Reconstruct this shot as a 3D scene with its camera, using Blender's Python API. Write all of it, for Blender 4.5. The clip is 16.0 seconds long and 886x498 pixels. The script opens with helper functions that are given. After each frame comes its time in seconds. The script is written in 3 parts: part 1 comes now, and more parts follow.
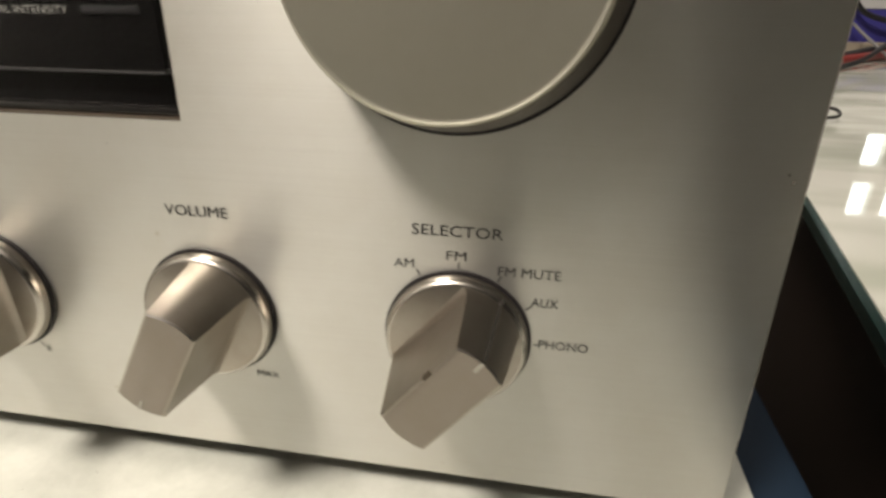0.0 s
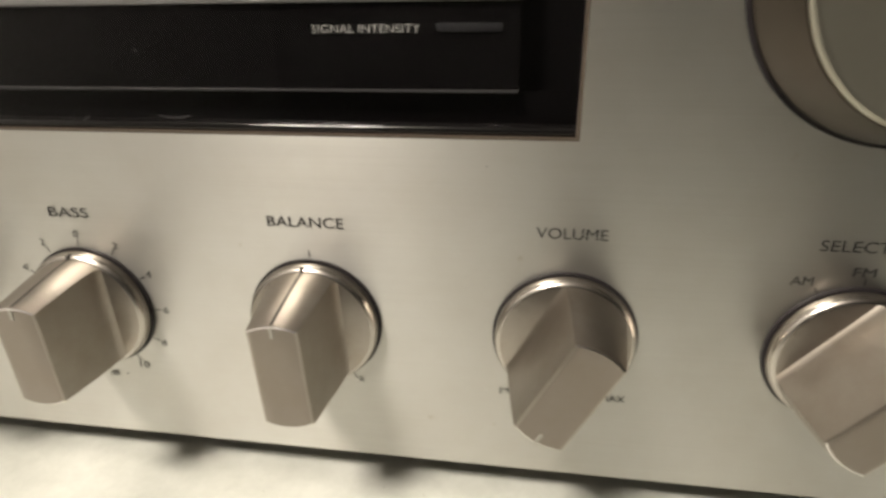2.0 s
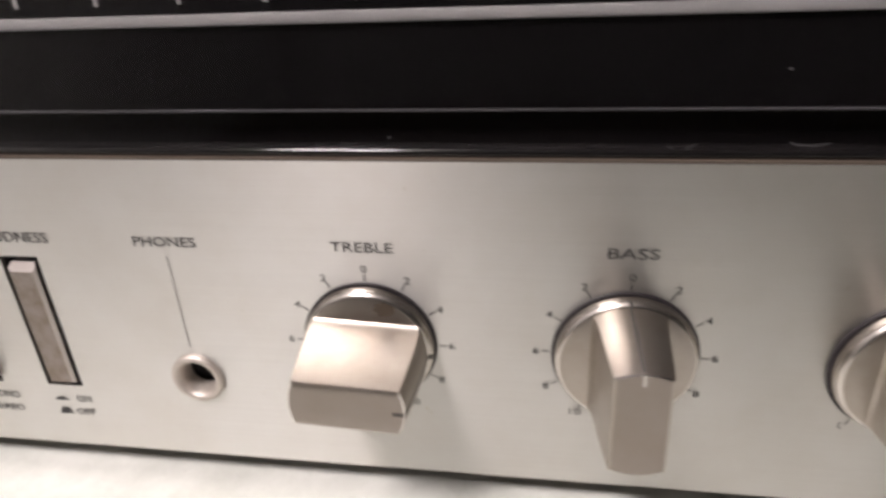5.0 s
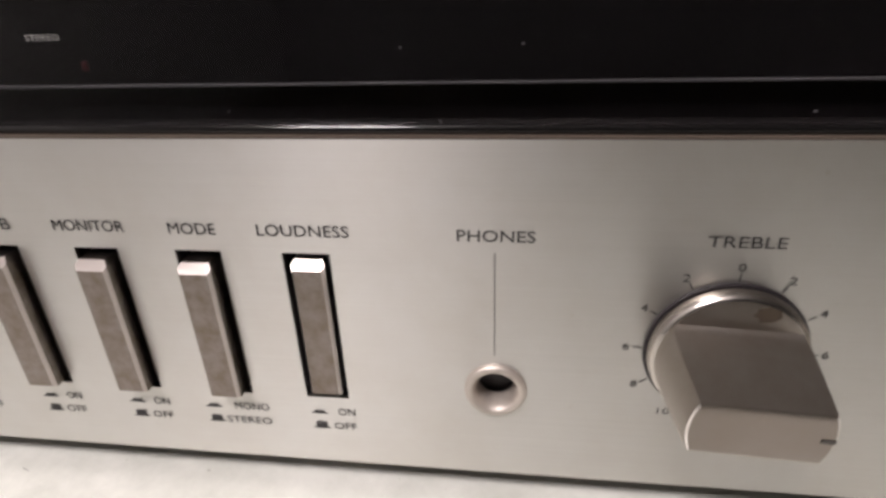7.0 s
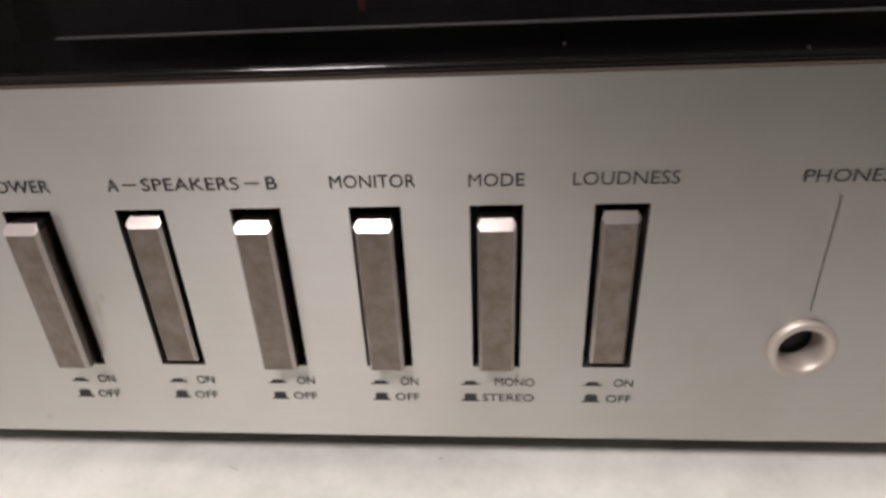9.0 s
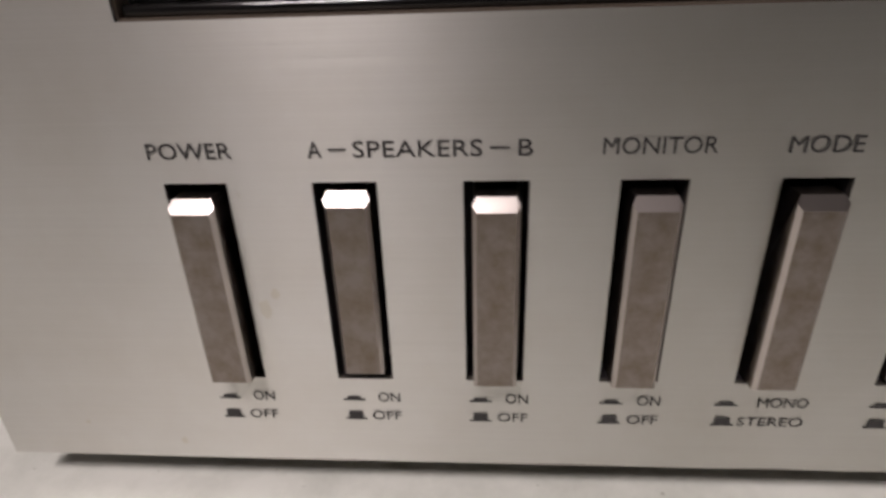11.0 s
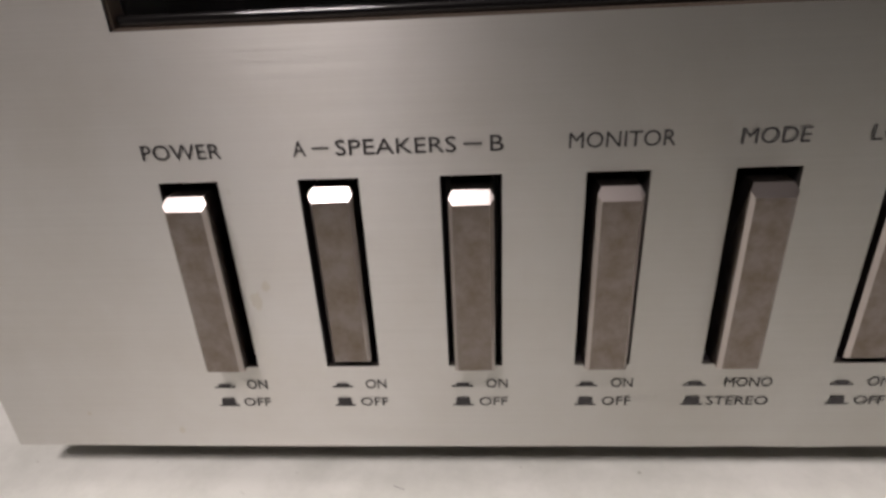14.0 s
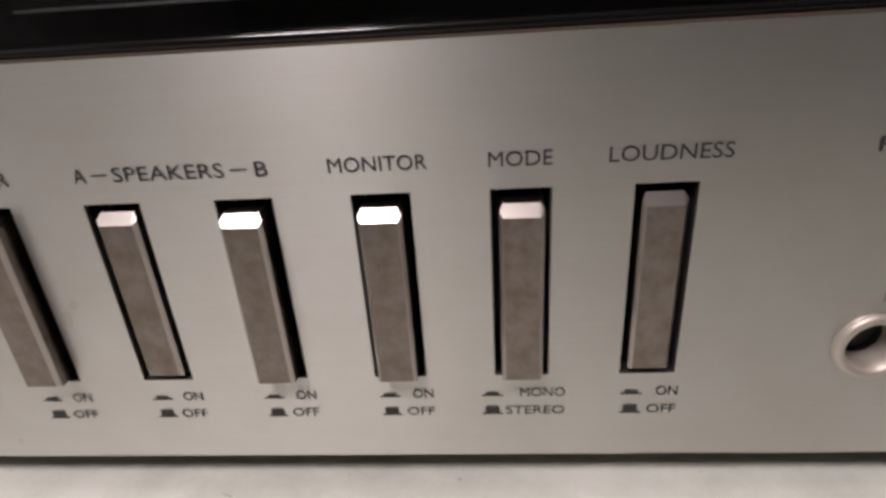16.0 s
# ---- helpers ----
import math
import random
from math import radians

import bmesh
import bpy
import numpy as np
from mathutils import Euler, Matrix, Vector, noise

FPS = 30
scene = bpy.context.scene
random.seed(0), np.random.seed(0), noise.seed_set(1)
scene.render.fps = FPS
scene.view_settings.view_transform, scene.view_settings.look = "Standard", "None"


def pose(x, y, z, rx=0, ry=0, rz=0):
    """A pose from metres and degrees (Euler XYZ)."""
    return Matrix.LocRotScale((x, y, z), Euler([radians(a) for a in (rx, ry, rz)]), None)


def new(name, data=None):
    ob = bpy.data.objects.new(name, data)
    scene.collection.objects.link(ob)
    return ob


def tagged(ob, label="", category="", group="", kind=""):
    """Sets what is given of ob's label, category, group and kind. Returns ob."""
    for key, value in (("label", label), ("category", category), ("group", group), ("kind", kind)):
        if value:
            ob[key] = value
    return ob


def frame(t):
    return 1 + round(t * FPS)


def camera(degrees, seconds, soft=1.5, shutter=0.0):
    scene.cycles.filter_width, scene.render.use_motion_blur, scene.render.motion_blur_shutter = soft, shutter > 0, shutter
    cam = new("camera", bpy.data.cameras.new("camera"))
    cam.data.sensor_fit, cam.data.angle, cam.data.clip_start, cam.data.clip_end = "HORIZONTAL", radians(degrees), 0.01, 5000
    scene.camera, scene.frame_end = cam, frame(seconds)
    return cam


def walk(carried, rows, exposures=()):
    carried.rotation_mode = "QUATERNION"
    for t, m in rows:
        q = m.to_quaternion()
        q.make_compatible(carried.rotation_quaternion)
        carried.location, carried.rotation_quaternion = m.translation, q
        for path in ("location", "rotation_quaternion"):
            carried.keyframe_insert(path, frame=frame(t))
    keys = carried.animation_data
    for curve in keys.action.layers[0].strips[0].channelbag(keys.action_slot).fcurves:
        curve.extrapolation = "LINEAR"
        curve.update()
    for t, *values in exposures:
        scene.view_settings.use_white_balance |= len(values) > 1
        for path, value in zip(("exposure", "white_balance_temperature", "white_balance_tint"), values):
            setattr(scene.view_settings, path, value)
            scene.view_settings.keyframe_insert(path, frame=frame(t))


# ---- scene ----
cam = camera(75.0, 16.0, soft=3.0, shutter=0.35)
# seconds, x, y, z in metres, yaw, pitch, roll in degrees
ROWS = [
    (0.0, 0.4050, -0.0827, 0.0977, 9.67, -23.38, -0.72),
    (0.5, 0.3946, -0.0862, 0.1005, 10.60, -23.39, -0.20),
    (1.0, 0.3814, -0.0906, 0.0982, 10.76, -23.43, 0.06),
    (1.5, 0.3616, -0.0921, 0.0975, 9.70, -22.89, 0.23),
    (2.0, 0.3415, -0.0884, 0.0992, 8.77, -23.10, 0.75),
    (2.5, 0.3292, -0.0881, 0.0975, 8.16, -23.85, 1.24),
    (3.0, 0.3132, -0.0884, 0.0970, 7.79, -23.66, 1.01),
    (3.5, 0.2954, -0.0894, 0.0965, 7.10, -23.90, 0.91),
    (4.0, 0.2756, -0.0913, 0.0964, 7.07, -22.46, 0.90),
    (4.5, 0.2583, -0.0899, 0.1000, 6.19, -23.96, 1.32),
    (5.0, 0.2406, -0.0862, 0.1050, 8.29, -24.77, 1.93),
    (5.2, 0.2308, -0.0851, 0.1075, 7.54, -26.01, 1.83),
    (7.3, 0.1762, -0.0777, 0.0997, 8.29, -26.75, 2.38),
    (7.5, 0.1723, -0.0770, 0.0981, 8.67, -26.72, 2.79),
    (8.0, 0.1543, -0.0843, 0.0992, 7.69, -26.82, 2.16),
    (8.2, 0.1471, -0.0869, 0.0999, 5.90, -26.45, 1.91),
    (10.3, 0.1064, -0.0665, 0.0795, 4.05, -25.89, 2.45),
    (10.5, 0.1022, -0.0669, 0.0797, 4.04, -25.70, 2.17),
    (11.0, 0.0902, -0.0658, 0.0839, 4.25, -25.90, 1.96),
    (11.5, 0.0827, -0.0654, 0.0857, 4.99, -25.74, 2.09),
    (12.0, 0.0756, -0.0650, 0.0889, 5.34, -25.65, 2.49),
    (12.5, 0.0734, -0.0671, 0.0871, 5.20, -25.52, 2.58),
    (13.0, 0.0768, -0.0703, 0.0840, 4.83, -25.36, 2.65),
    (13.5, 0.0864, -0.0699, 0.0836, 4.35, -25.38, 2.90),
    (14.0, 0.0929, -0.0705, 0.0842, 3.97, -25.48, 2.83),
    (14.5, 0.0954, -0.0712, 0.0861, 4.08, -25.55, 3.09),
    (15.0, 0.1040, -0.0713, 0.0869, 4.72, -25.65, 3.54),
    (15.5, 0.1156, -0.0717, 0.0868, 5.01, -25.31, 3.67),
    (16.0, 0.1244, -0.0710, 0.0864, 4.82, -25.41, 3.88),
]
walk(cam, [(t, pose(x, y, z, 90 + pitch, 0, yaw) @ pose(0, 0, 0, 0, 0, -roll)) for t, x, y, z, yaw, pitch, roll in ROWS],
     exposures=[(0.0, 0.52, 7300, -1), (1.8, 0.52, 7300, -1), (3.2, 0.61, 6500, 10), (4.5, 0.62, 6500, 10), (5.0, 0.54, 6500, 10), (8.0, 0.20, 6500, 10), (10.5, -0.24, 6600, 11), (14.0, -0.24, 6600, 11), (16.0, -0.20, 6600, 11)])

# ---- light ----
world = bpy.data.worlds.new("room_world")
scene.world = world
world.use_nodes = True
world.node_tree.nodes["Background"].inputs[0].default_value = (0.9, 0.95, 1.0, 1)
world.node_tree.nodes["Background"].inputs[1].default_value = 0.03

TABLE_Z = 0.0085
CEIL_Z, FLOOR_Z, LAMP_Z = 2.55, -0.74, 2.22
ROOM = (-1.7, 4.5, -4.5, 3.2)
# ceiling lamps: x, y, width, depth, watts; second unseen, added for the glass table
LAMPS = [(-0.58, -1.24, 0.6, 0.6, 67.0), (0.9, 1.7, 0.6, 0.6, 18.0)]
for lx, ly, lw, ld, watts in LAMPS:
    lamp_data = bpy.data.lights.new("ceiling_lamp_light", "AREA")
    lamp_data.shape, lamp_data.size, lamp_data.size_y = "RECTANGLE", lw - 0.06, ld - 0.06
    lamp_data.energy, lamp_data.color = watts, (1.0, 0.90, 0.905)
    lamp = new("ceiling_lamp_light", lamp_data)
    lamp.location = (lx, ly, LAMP_Z - 0.045)
    # added fill light aimed up, so key bevels reflect a brighter ceiling
    up_data = bpy.data.lights.new("ceiling_fill_uplight", "AREA")
    up_data.shape, up_data.size, up_data.size_y = "RECTANGLE", lw - 0.1, ld - 0.1
    up_data.energy, up_data.color = watts * 0.36, (1.0, 0.90, 0.905)
    up = new("ceiling_fill_uplight", up_data)
    up.matrix_basis = pose(lx, ly, LAMP_Z + 0.015, 180, 0, 0)


# ---- materials ----
def material(name, colour, rough=0.5, metal=0.0, **more):
    m = bpy.data.materials.new(name)
    m.use_nodes = True
    b = m.node_tree.nodes["Principled BSDF"]
    b.inputs["Base Color"].default_value = (*colour, 1)
    b.inputs["Roughness"].default_value = rough
    b.inputs["Metallic"].default_value = metal
    for key, value in more.items():
        b.inputs[key.replace("_", " ")].default_value = value
    return m


def node(m, kind):
    return m.node_tree.nodes.new(kind)


def noise_of(m, scale, stretch=(1, 1, 1), detail=4.0, rough=0.6):
    """Noise in the object's own space."""
    co = node(m, "ShaderNodeTexCoord")
    mp = node(m, "ShaderNodeMapping")
    mp.inputs["Scale"].default_value = stretch
    t = node(m, "ShaderNodeTexNoise")
    t.inputs["Scale"].default_value = scale
    t.inputs["Detail"].default_value = detail
    t.inputs["Roughness"].default_value = rough
    m.node_tree.links.new(co.outputs["Object"], mp.inputs["Vector"])
    m.node_tree.links.new(mp.outputs["Vector"], t.inputs["Vector"])
    return t.outputs["Fac"]


def ramp(m, fac, stops):
    r = node(m, "ShaderNodeValToRGB")
    el = r.color_ramp.elements
    while len(el) < len(stops):
        el.new(0.5)
    for e, (p, c) in zip(el, stops):
        e.position = p
        e.color = (*c, 1) if len(c) == 3 else c
    m.node_tree.links.new(fac, r.inputs["Fac"])
    return r.outputs["Color"]


def mix(m, fac, a, b, mode="MIX"):
    n = node(m, "ShaderNodeMix")
    n.data_type, n.blend_type = "RGBA", mode
    for sock, v in ((n.inputs[0], fac), (n.inputs[6], a), (n.inputs[7], b)):
        if isinstance(v, (int, float)):
            sock.default_value = v
        elif isinstance(v, tuple):
            sock.default_value = (*v, 1)
        else:
            m.node_tree.links.new(v, sock)
    return n.outputs[2]


def plug(m, out, name):
    m.node_tree.links.new(out, m.node_tree.nodes["Principled BSDF"].inputs[name])


def bump(m, fac, strength, distance):
    b = node(m, "ShaderNodeBump")
    b.inputs["Strength"].default_value = strength
    b.inputs["Distance"].default_value = distance
    m.node_tree.links.new(fac, b.inputs["Height"])
    plug(m, b.outputs["Normal"], "Normal")


def grey(v):
    return (v, v, v)


def brushed(name, colour, rough, aniso, along, across, stain=0.1, strength=0.06, specks=0.0, blotch=45.0, fine=0.055):
    """Brushed aluminium; along: the stretch of the grain; across: the direction in which highlights smear."""
    m = material(name, colour, rough, 1.0)
    grain = noise_of(m, 1.0, along, 3.0, 0.7)
    dirt = noise_of(m, blotch, (1, 1, 1), 5.0, 0.65)
    spots = noise_of(m, 260.0, (1, 1, 1), 2.0, 0.5)
    c = mix(m, 1.0, colour, ramp(m, dirt, [(0.3, (1 - 0.8 * stain, 1 - stain, 1 - 1.3 * stain)), (0.62, grey(1.0))]), "MULTIPLY")
    if specks:
        c = mix(m, specks, c, ramp(m, spots, [(0.20, (0.72, 0.66, 0.55)), (0.27, grey(1.0))]), "MULTIPLY")
    c = mix(m, 1.0, c, ramp(m, grain, [(0.3, grey(1 - fine)), (0.7, grey(1.0))]), "MULTIPLY")
    plug(m, c, "Base Color")
    plug(m, ramp(m, grain, [(0.25, grey(rough - 0.5 * fine)), (0.75, grey(rough + 0.5 * fine))]), "Roughness")
    if strength:
        bump(m, grain, strength, 0.0001)
    if aniso:
        v = node(m, "ShaderNodeCombineXYZ")
        for i in range(3):
            v.inputs[i].default_value = across[i]
        plug(m, v.outputs[0], "Tangent")
        m.node_tree.nodes["Principled BSDF"].inputs["Anisotropic"].default_value = aniso
    return m


PANEL = brushed("brushed_aluminium_panel", (0.69, 0.684, 0.655), 0.395, 0.83, (18, 60, 3800), (0, 0, 1), 0.07, 0.03, 0.35)
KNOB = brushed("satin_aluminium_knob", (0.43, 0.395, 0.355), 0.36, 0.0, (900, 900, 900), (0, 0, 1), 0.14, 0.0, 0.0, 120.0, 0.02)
TARNISH = brushed("yellowed_aluminium", (0.655, 0.635, 0.575), 0.41, 0.8, (18, 60, 3800), (0, 0, 1), 0.1, 0.03)
SPOT = material("dull_brown_spot", (0.26, 0.24, 0.21), 0.6, 0.5)
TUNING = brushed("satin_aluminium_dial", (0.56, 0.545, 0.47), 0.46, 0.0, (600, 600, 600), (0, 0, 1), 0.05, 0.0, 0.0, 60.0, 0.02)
# Dark reflections on the tapered side are put into its colour.
DIAL_SIDE = brushed("shaded_dial_side", (0.14, 0.12, 0.10), 0.36, 0.0, (900, 900, 900), (0, 0, 1), 0.1, 0.0)
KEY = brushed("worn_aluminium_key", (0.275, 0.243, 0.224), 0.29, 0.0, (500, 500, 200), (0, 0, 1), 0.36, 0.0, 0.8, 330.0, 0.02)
# Top bevel colour lightened for light from above; other bevels are simply paler.
KEY_BEVEL = material("lit_key_bevel", (0.50, 0.46, 0.435), 0.30, 1.0)
KEY_SIDE = material("pale_key_edge", (0.49, 0.445, 0.42), 0.32, 1.0)
# Tip face darkened in colour for its shade; edges lightened as painted highlights.
GRIP_TIP = brushed("shaded_grip_tip", (0.315, 0.280, 0.252), 0.30, 0.0, (400, 400, 400), (0, 0, 1), 0.08, 0.0, 0.0, 130.0, 0.01)
GRIP_HIGHLIGHT = material("grip_edge_highlight", (0.86, 0.82, 0.79), 0.24, 1.0)
# Smoother rim, its colour also lightened for the highlight on the chamfer.
RIM = material("highlit_skirt_rim", (0.56, 0.525, 0.485), 0.27, 1.0)
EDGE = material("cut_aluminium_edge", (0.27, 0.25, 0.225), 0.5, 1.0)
BLACK = material("black_plastic", (0.020, 0.0165, 0.0185), 0.5)
INK = material("black_ink", (0.045, 0.043, 0.043), 0.6, 0.0, Specular_IOR_Level=0.25)
POINTER = material("pale_pointer_paint", (0.42, 0.40, 0.36), 0.5)
DARK_LINE = material("dull_pointer_groove", (0.10, 0.093, 0.085), 0.5, 0.6)
LIP = material("tan_window_lip", (0.17, 0.135, 0.105), 0.4, 0.3)
REVEAL = material("dark_window_reveal", (0.035, 0.028, 0.025), 0.45, 0.2)
WHITE_INK = material("white_ink", (0.7, 0.69, 0.66), 0.5)
GREY_RAIL = material("grey_dial_rail", (0.17, 0.165, 0.17), 0.35, 0.4)
PALE_RAIL = material("pale_dial_rail", (0.45, 0.44, 0.43), 0.4)
JACK = material("nickel_jack_ring", (0.56, 0.51, 0.46), 0.5, 0.7)
CASE = material("black_case_paint", (0.012, 0.012, 0.013), 0.5)
RUBBER = material("black_rubber", (0.015, 0.015, 0.015), 0.8)
BEZEL = material("glossy_black_bezel", (0.02, 0.018, 0.018), 0.22)
BEAD = material("glossy_black_bead", (0.007, 0.0065, 0.0065), 0.09)
DIAL_BACK = material("black_dial_back", (0.006, 0.0052, 0.0056), 0.7, 0.0, Specular_IOR_Level=0.03)
DUST = material("pale_window_scuff", (0.075, 0.072, 0.075), 0.8)
RED_LENS = material("dark_red_lens", (0.05, 0.006, 0.008), 0.3)
STRIP = material("dim_indicator_strip", (0.03, 0.03, 0.034), 0.5)
GLASS_DARK = material("smoked_window", (0.55, 0.55, 0.55), 0.03, 0.0, Transmission_Weight=1.0, IOR=1.36)

TABLE = material("grey_white_laminate", (0.60, 0.60, 0.55), 0.42)
mott = noise_of(TABLE, 60.0, (1, 1, 1), 6.0, 0.7)
blot = noise_of(TABLE, 11.0, (1, 1, 1), 3.0, 0.6)
speck = noise_of(TABLE, 420.0, (1, 1, 1), 2.0, 0.5)
tc = mix(TABLE, 1.0, ramp(TABLE, mott, [(0.3, (0.60, 0.615, 0.56)), (0.62, (0.77, 0.78, 0.725))]),
         ramp(TABLE, blot, [(0.3, grey(0.88)), (0.6, grey(1.0))]), "MULTIPLY")
tc = mix(TABLE, 1.0, tc, ramp(TABLE, speck, [(0.20, (0.66, 0.66, 0.63)), (0.25, grey(1.0))]), "MULTIPLY")
plug(TABLE, tc, "Base Color")
bump(TABLE, mott, 0.1, 0.0004)
SCRATCH = material("grey_scratch", (0.34, 0.34, 0.32), 0.7)
STAIN = material("dark_brown_stain", (0.09, 0.07, 0.05), 0.55, 0.4)
BLUE_EDGE = material("blue_grey_table_edge", (0.010, 0.022, 0.042), 0.7, 0.0, Specular_IOR_Level=0.15)
# Unseen walls: west one pale to light the panel's left, the others dark.
PLASTER = material("dull_wall_paint", (0.13, 0.127, 0.12), 0.8)
wn = noise_of(PLASTER, 6.0)
plug(PLASTER, ramp(PLASTER, wn, [(0.3, (0.115, 0.112, 0.106)), (0.7, (0.145, 0.142, 0.135))]), "Base Color")
BOUNCE_WALL = material("bounce_wall_paint", (0.35, 0.345, 0.33), 0.8)
ww = noise_of(BOUNCE_WALL, 5.0)
plug(BOUNCE_WALL, ramp(BOUNCE_WALL, ww, [(0.3, (0.32, 0.315, 0.30)), (0.7, (0.38, 0.375, 0.36))]), "Base Color")
CEILING = material("grey_ceiling_paint", (0.55, 0.54, 0.52), 0.85)
FLOOR = material("grey_brown_floor", (0.035, 0.022, 0.016), 0.5)
fn = noise_of(FLOOR, 9.0)
plug(FLOOR, ramp(FLOOR, fn, [(0.3, (0.035, 0.025, 0.02)), (0.7, (0.06, 0.045, 0.036))]), "Base Color")
LAMP_FRAME = material("white_lamp_frame", (0.75, 0.75, 0.73), 0.5)
SKY = material("bright_sky", (0.8, 0.85, 0.9), 1.0, 0.0, Emission_Color=(0.85, 0.92, 1.0, 1.0), Emission_Strength=4.0)
DIFFUSER = material("lamp_diffuser", (0.9, 0.88, 0.82), 0.6)
GLASS_TOP = material("glass_tabletop", (0.80, 0.88, 0.84), 0.03)
gn = noise_of(GLASS_TOP, 7.0, (1, 3, 1), 2.0)
plug(GLASS_TOP, ramp(GLASS_TOP, gn, [(0.35, (0.52, 0.54, 0.47)), (0.6, (0.74, 0.74, 0.69))]), "Base Color")
GLASS_EDGE = material("green_glass_edge", (0.006, 0.025, 0.022), 0.25)
TAN_BOARD = material("tan_board_edge", (0.30, 0.25, 0.20), 0.6)
DARK_WOOD = material("dark_brown_wood", (0.012, 0.006, 0.004), 0.5)
RED = material("red_cable_sheath", (0.30, 0.02, 0.015), 0.4)
BLACK_CABLE = material("black_cable_sheath", (0.012, 0.012, 0.014), 0.4)
GREY_CABLE = material("grey_cable_sheath", (0.22, 0.21, 0.20), 0.45)
PURPLE = material("violet_blue_card", (0.055, 0.05, 0.30), 0.5)
WHITE_CARD = material("white_card", (0.72, 0.72, 0.74), 0.6)


# ---- mesh helpers ----
def part(name, bm, mat, parent=None, label="", smooth=False):
    me = bpy.data.meshes.new(name)
    bmesh.ops.recalc_face_normals(bm, faces=bm.faces)
    bm.normal_update()
    for f in bm.faces:
        f.smooth = True
    for e in bm.edges:
        e.smooth = len(e.link_faces) == 2 and e.calc_face_angle(3.0) < radians(60 if smooth else 28)
    bm.to_mesh(me)
    bm.free()
    me.materials.append(mat)
    ob = new(name, me)
    if parent:
        ob.parent = parent
    if label:
        tagged(ob, label)
    return ob


def box_into(bm, x0, x1, y0, y1, z0, z1):
    v = [bm.verts.new((x, y, z)) for x in (x0, x1) for y in (y0, y1) for z in (z0, z1)]
    for f in ((0, 1, 3, 2), (4, 6, 7, 5), (0, 4, 5, 1), (2, 3, 7, 6), (0, 2, 6, 4), (1, 5, 7, 3)):
        bm.faces.new([v[i] for i in f])
    return v


def box(x0, x1, y0, y1, z0, z1, bevel=0.0, seg=2):
    bm = bmesh.new()
    box_into(bm, x0, x1, y0, y1, z0, z1)
    if bevel:
        bmesh.ops.bevel(bm, geom=list(bm.edges), offset=bevel, segments=seg, affect="EDGES", profile=0.5)
    return bm


def rings(bm, loops, cap_start=True, cap_end=True):
    """Skin a list of closed loops of points, all with the same count."""
    made = [[bm.verts.new(p) for p in loop] for loop in loops]
    n = len(made[0])
    for a, b in zip(made, made[1:]):
        for i in range(n):
            bm.faces.new((a[i], a[(i + 1) % n], b[(i + 1) % n], b[i]))
    if cap_start:
        bm.faces.new(made[0])
    if cap_end:
        bm.faces.new(made[-1])


def turned(profile, n=64, centre=(0, 0), caps=(True, True)):
    """A solid turned about the y axis from (radius, y) pairs."""
    bm = bmesh.new()
    loops = [[(centre[0] + r * math.sin(2 * math.pi * i / n), y, centre[1] + r * math.cos(2 * math.pi * i / n)) for i in range(n)] for r, y in profile]
    rings(bm, loops, *caps)
    return bm


def plate_with_holes(xs, zs, holes, y0, y1):
    """A slab between y0 and y1 on a grid of x and z lines, with the grid cells named in holes left open and walled."""
    bm = bmesh.new()
    grid = {}
    for i, xv in enumerate(xs):
        for k, zv in enumerate(zs):
            for s, yv in ((0, y0), (1, y1)):
                grid[i, k, s] = bm.verts.new((xv, yv, zv))
    solid = {(i, k) for i in range(len(xs) - 1) for k in range(len(zs) - 1)} - set(holes)
    for i, k in solid:
        for s in (0, 1):
            bm.faces.new((grid[i, k, s], grid[i + 1, k, s], grid[i + 1, k + 1, s], grid[i, k + 1, s]))
        for di, dk, a, b in ((-1, 0, (i, k), (i, k + 1)), (1, 0, (i + 1, k), (i + 1, k + 1)), (0, -1, (i, k), (i + 1, k)), (0, 1, (i, k + 1), (i + 1, k + 1))):
            if (i + di, k + dk) not in solid:
                bm.faces.new((grid[(*a, 0)], grid[(*b, 0)], grid[(*b, 1)], grid[(*a, 1)]))
    bmesh.ops.delete(bm, geom=[v for v in bm.verts if not v.link_faces], context="VERTS")
    return bm


def lettering(text, x0, x1, z0, z1, y, mat, parent):
    """Words drawn flat on the plane y, filling x0..x1 and z0..z1."""
    cu = bpy.data.curves.new("lettering", "FONT")
    cu.body, cu.size = text, 1.0
    cu.resolution_u = 3
    tmp = new("lettering_source", cu)
    bpy.context.view_layer.update()
    me = bpy.data.meshes.new_from_object(tmp.evaluated_get(bpy.context.evaluated_depsgraph_get()))
    bpy.data.objects.remove(tmp)
    me.name = "lettering"
    co = np.array([v.co[:] for v in me.vertices])
    lo, hi = co.min(0), co.max(0)
    for v in me.vertices:
        v.co = (x0 + (v.co.x - lo[0]) / (hi[0] - lo[0]) * (x1 - x0), y, z0 + (v.co.y - lo[1]) / (hi[1] - lo[1]) * (z1 - z0))
    me.materials.clear()
    me.materials.append(mat)
    ob = new("lettering", me)
    ob.parent = parent
    return ob


def cable(name, points, radius, mat, label, category="cable"):
    cu = bpy.data.curves.new(name, "CURVE")
    cu.dimensions, cu.bevel_depth, cu.bevel_resolution, cu.resolution_u = "3D", radius, 3, 10
    sp = cu.splines.new("NURBS")
    sp.points.add(len(points) - 1)
    for p, q in zip(sp.points, points):
        p.co = (*q, 1)
    sp.use_endpoint_u, sp.order_u = True, 4
    cu.materials.append(mat)
    return tagged(new(name, cu), label, category)


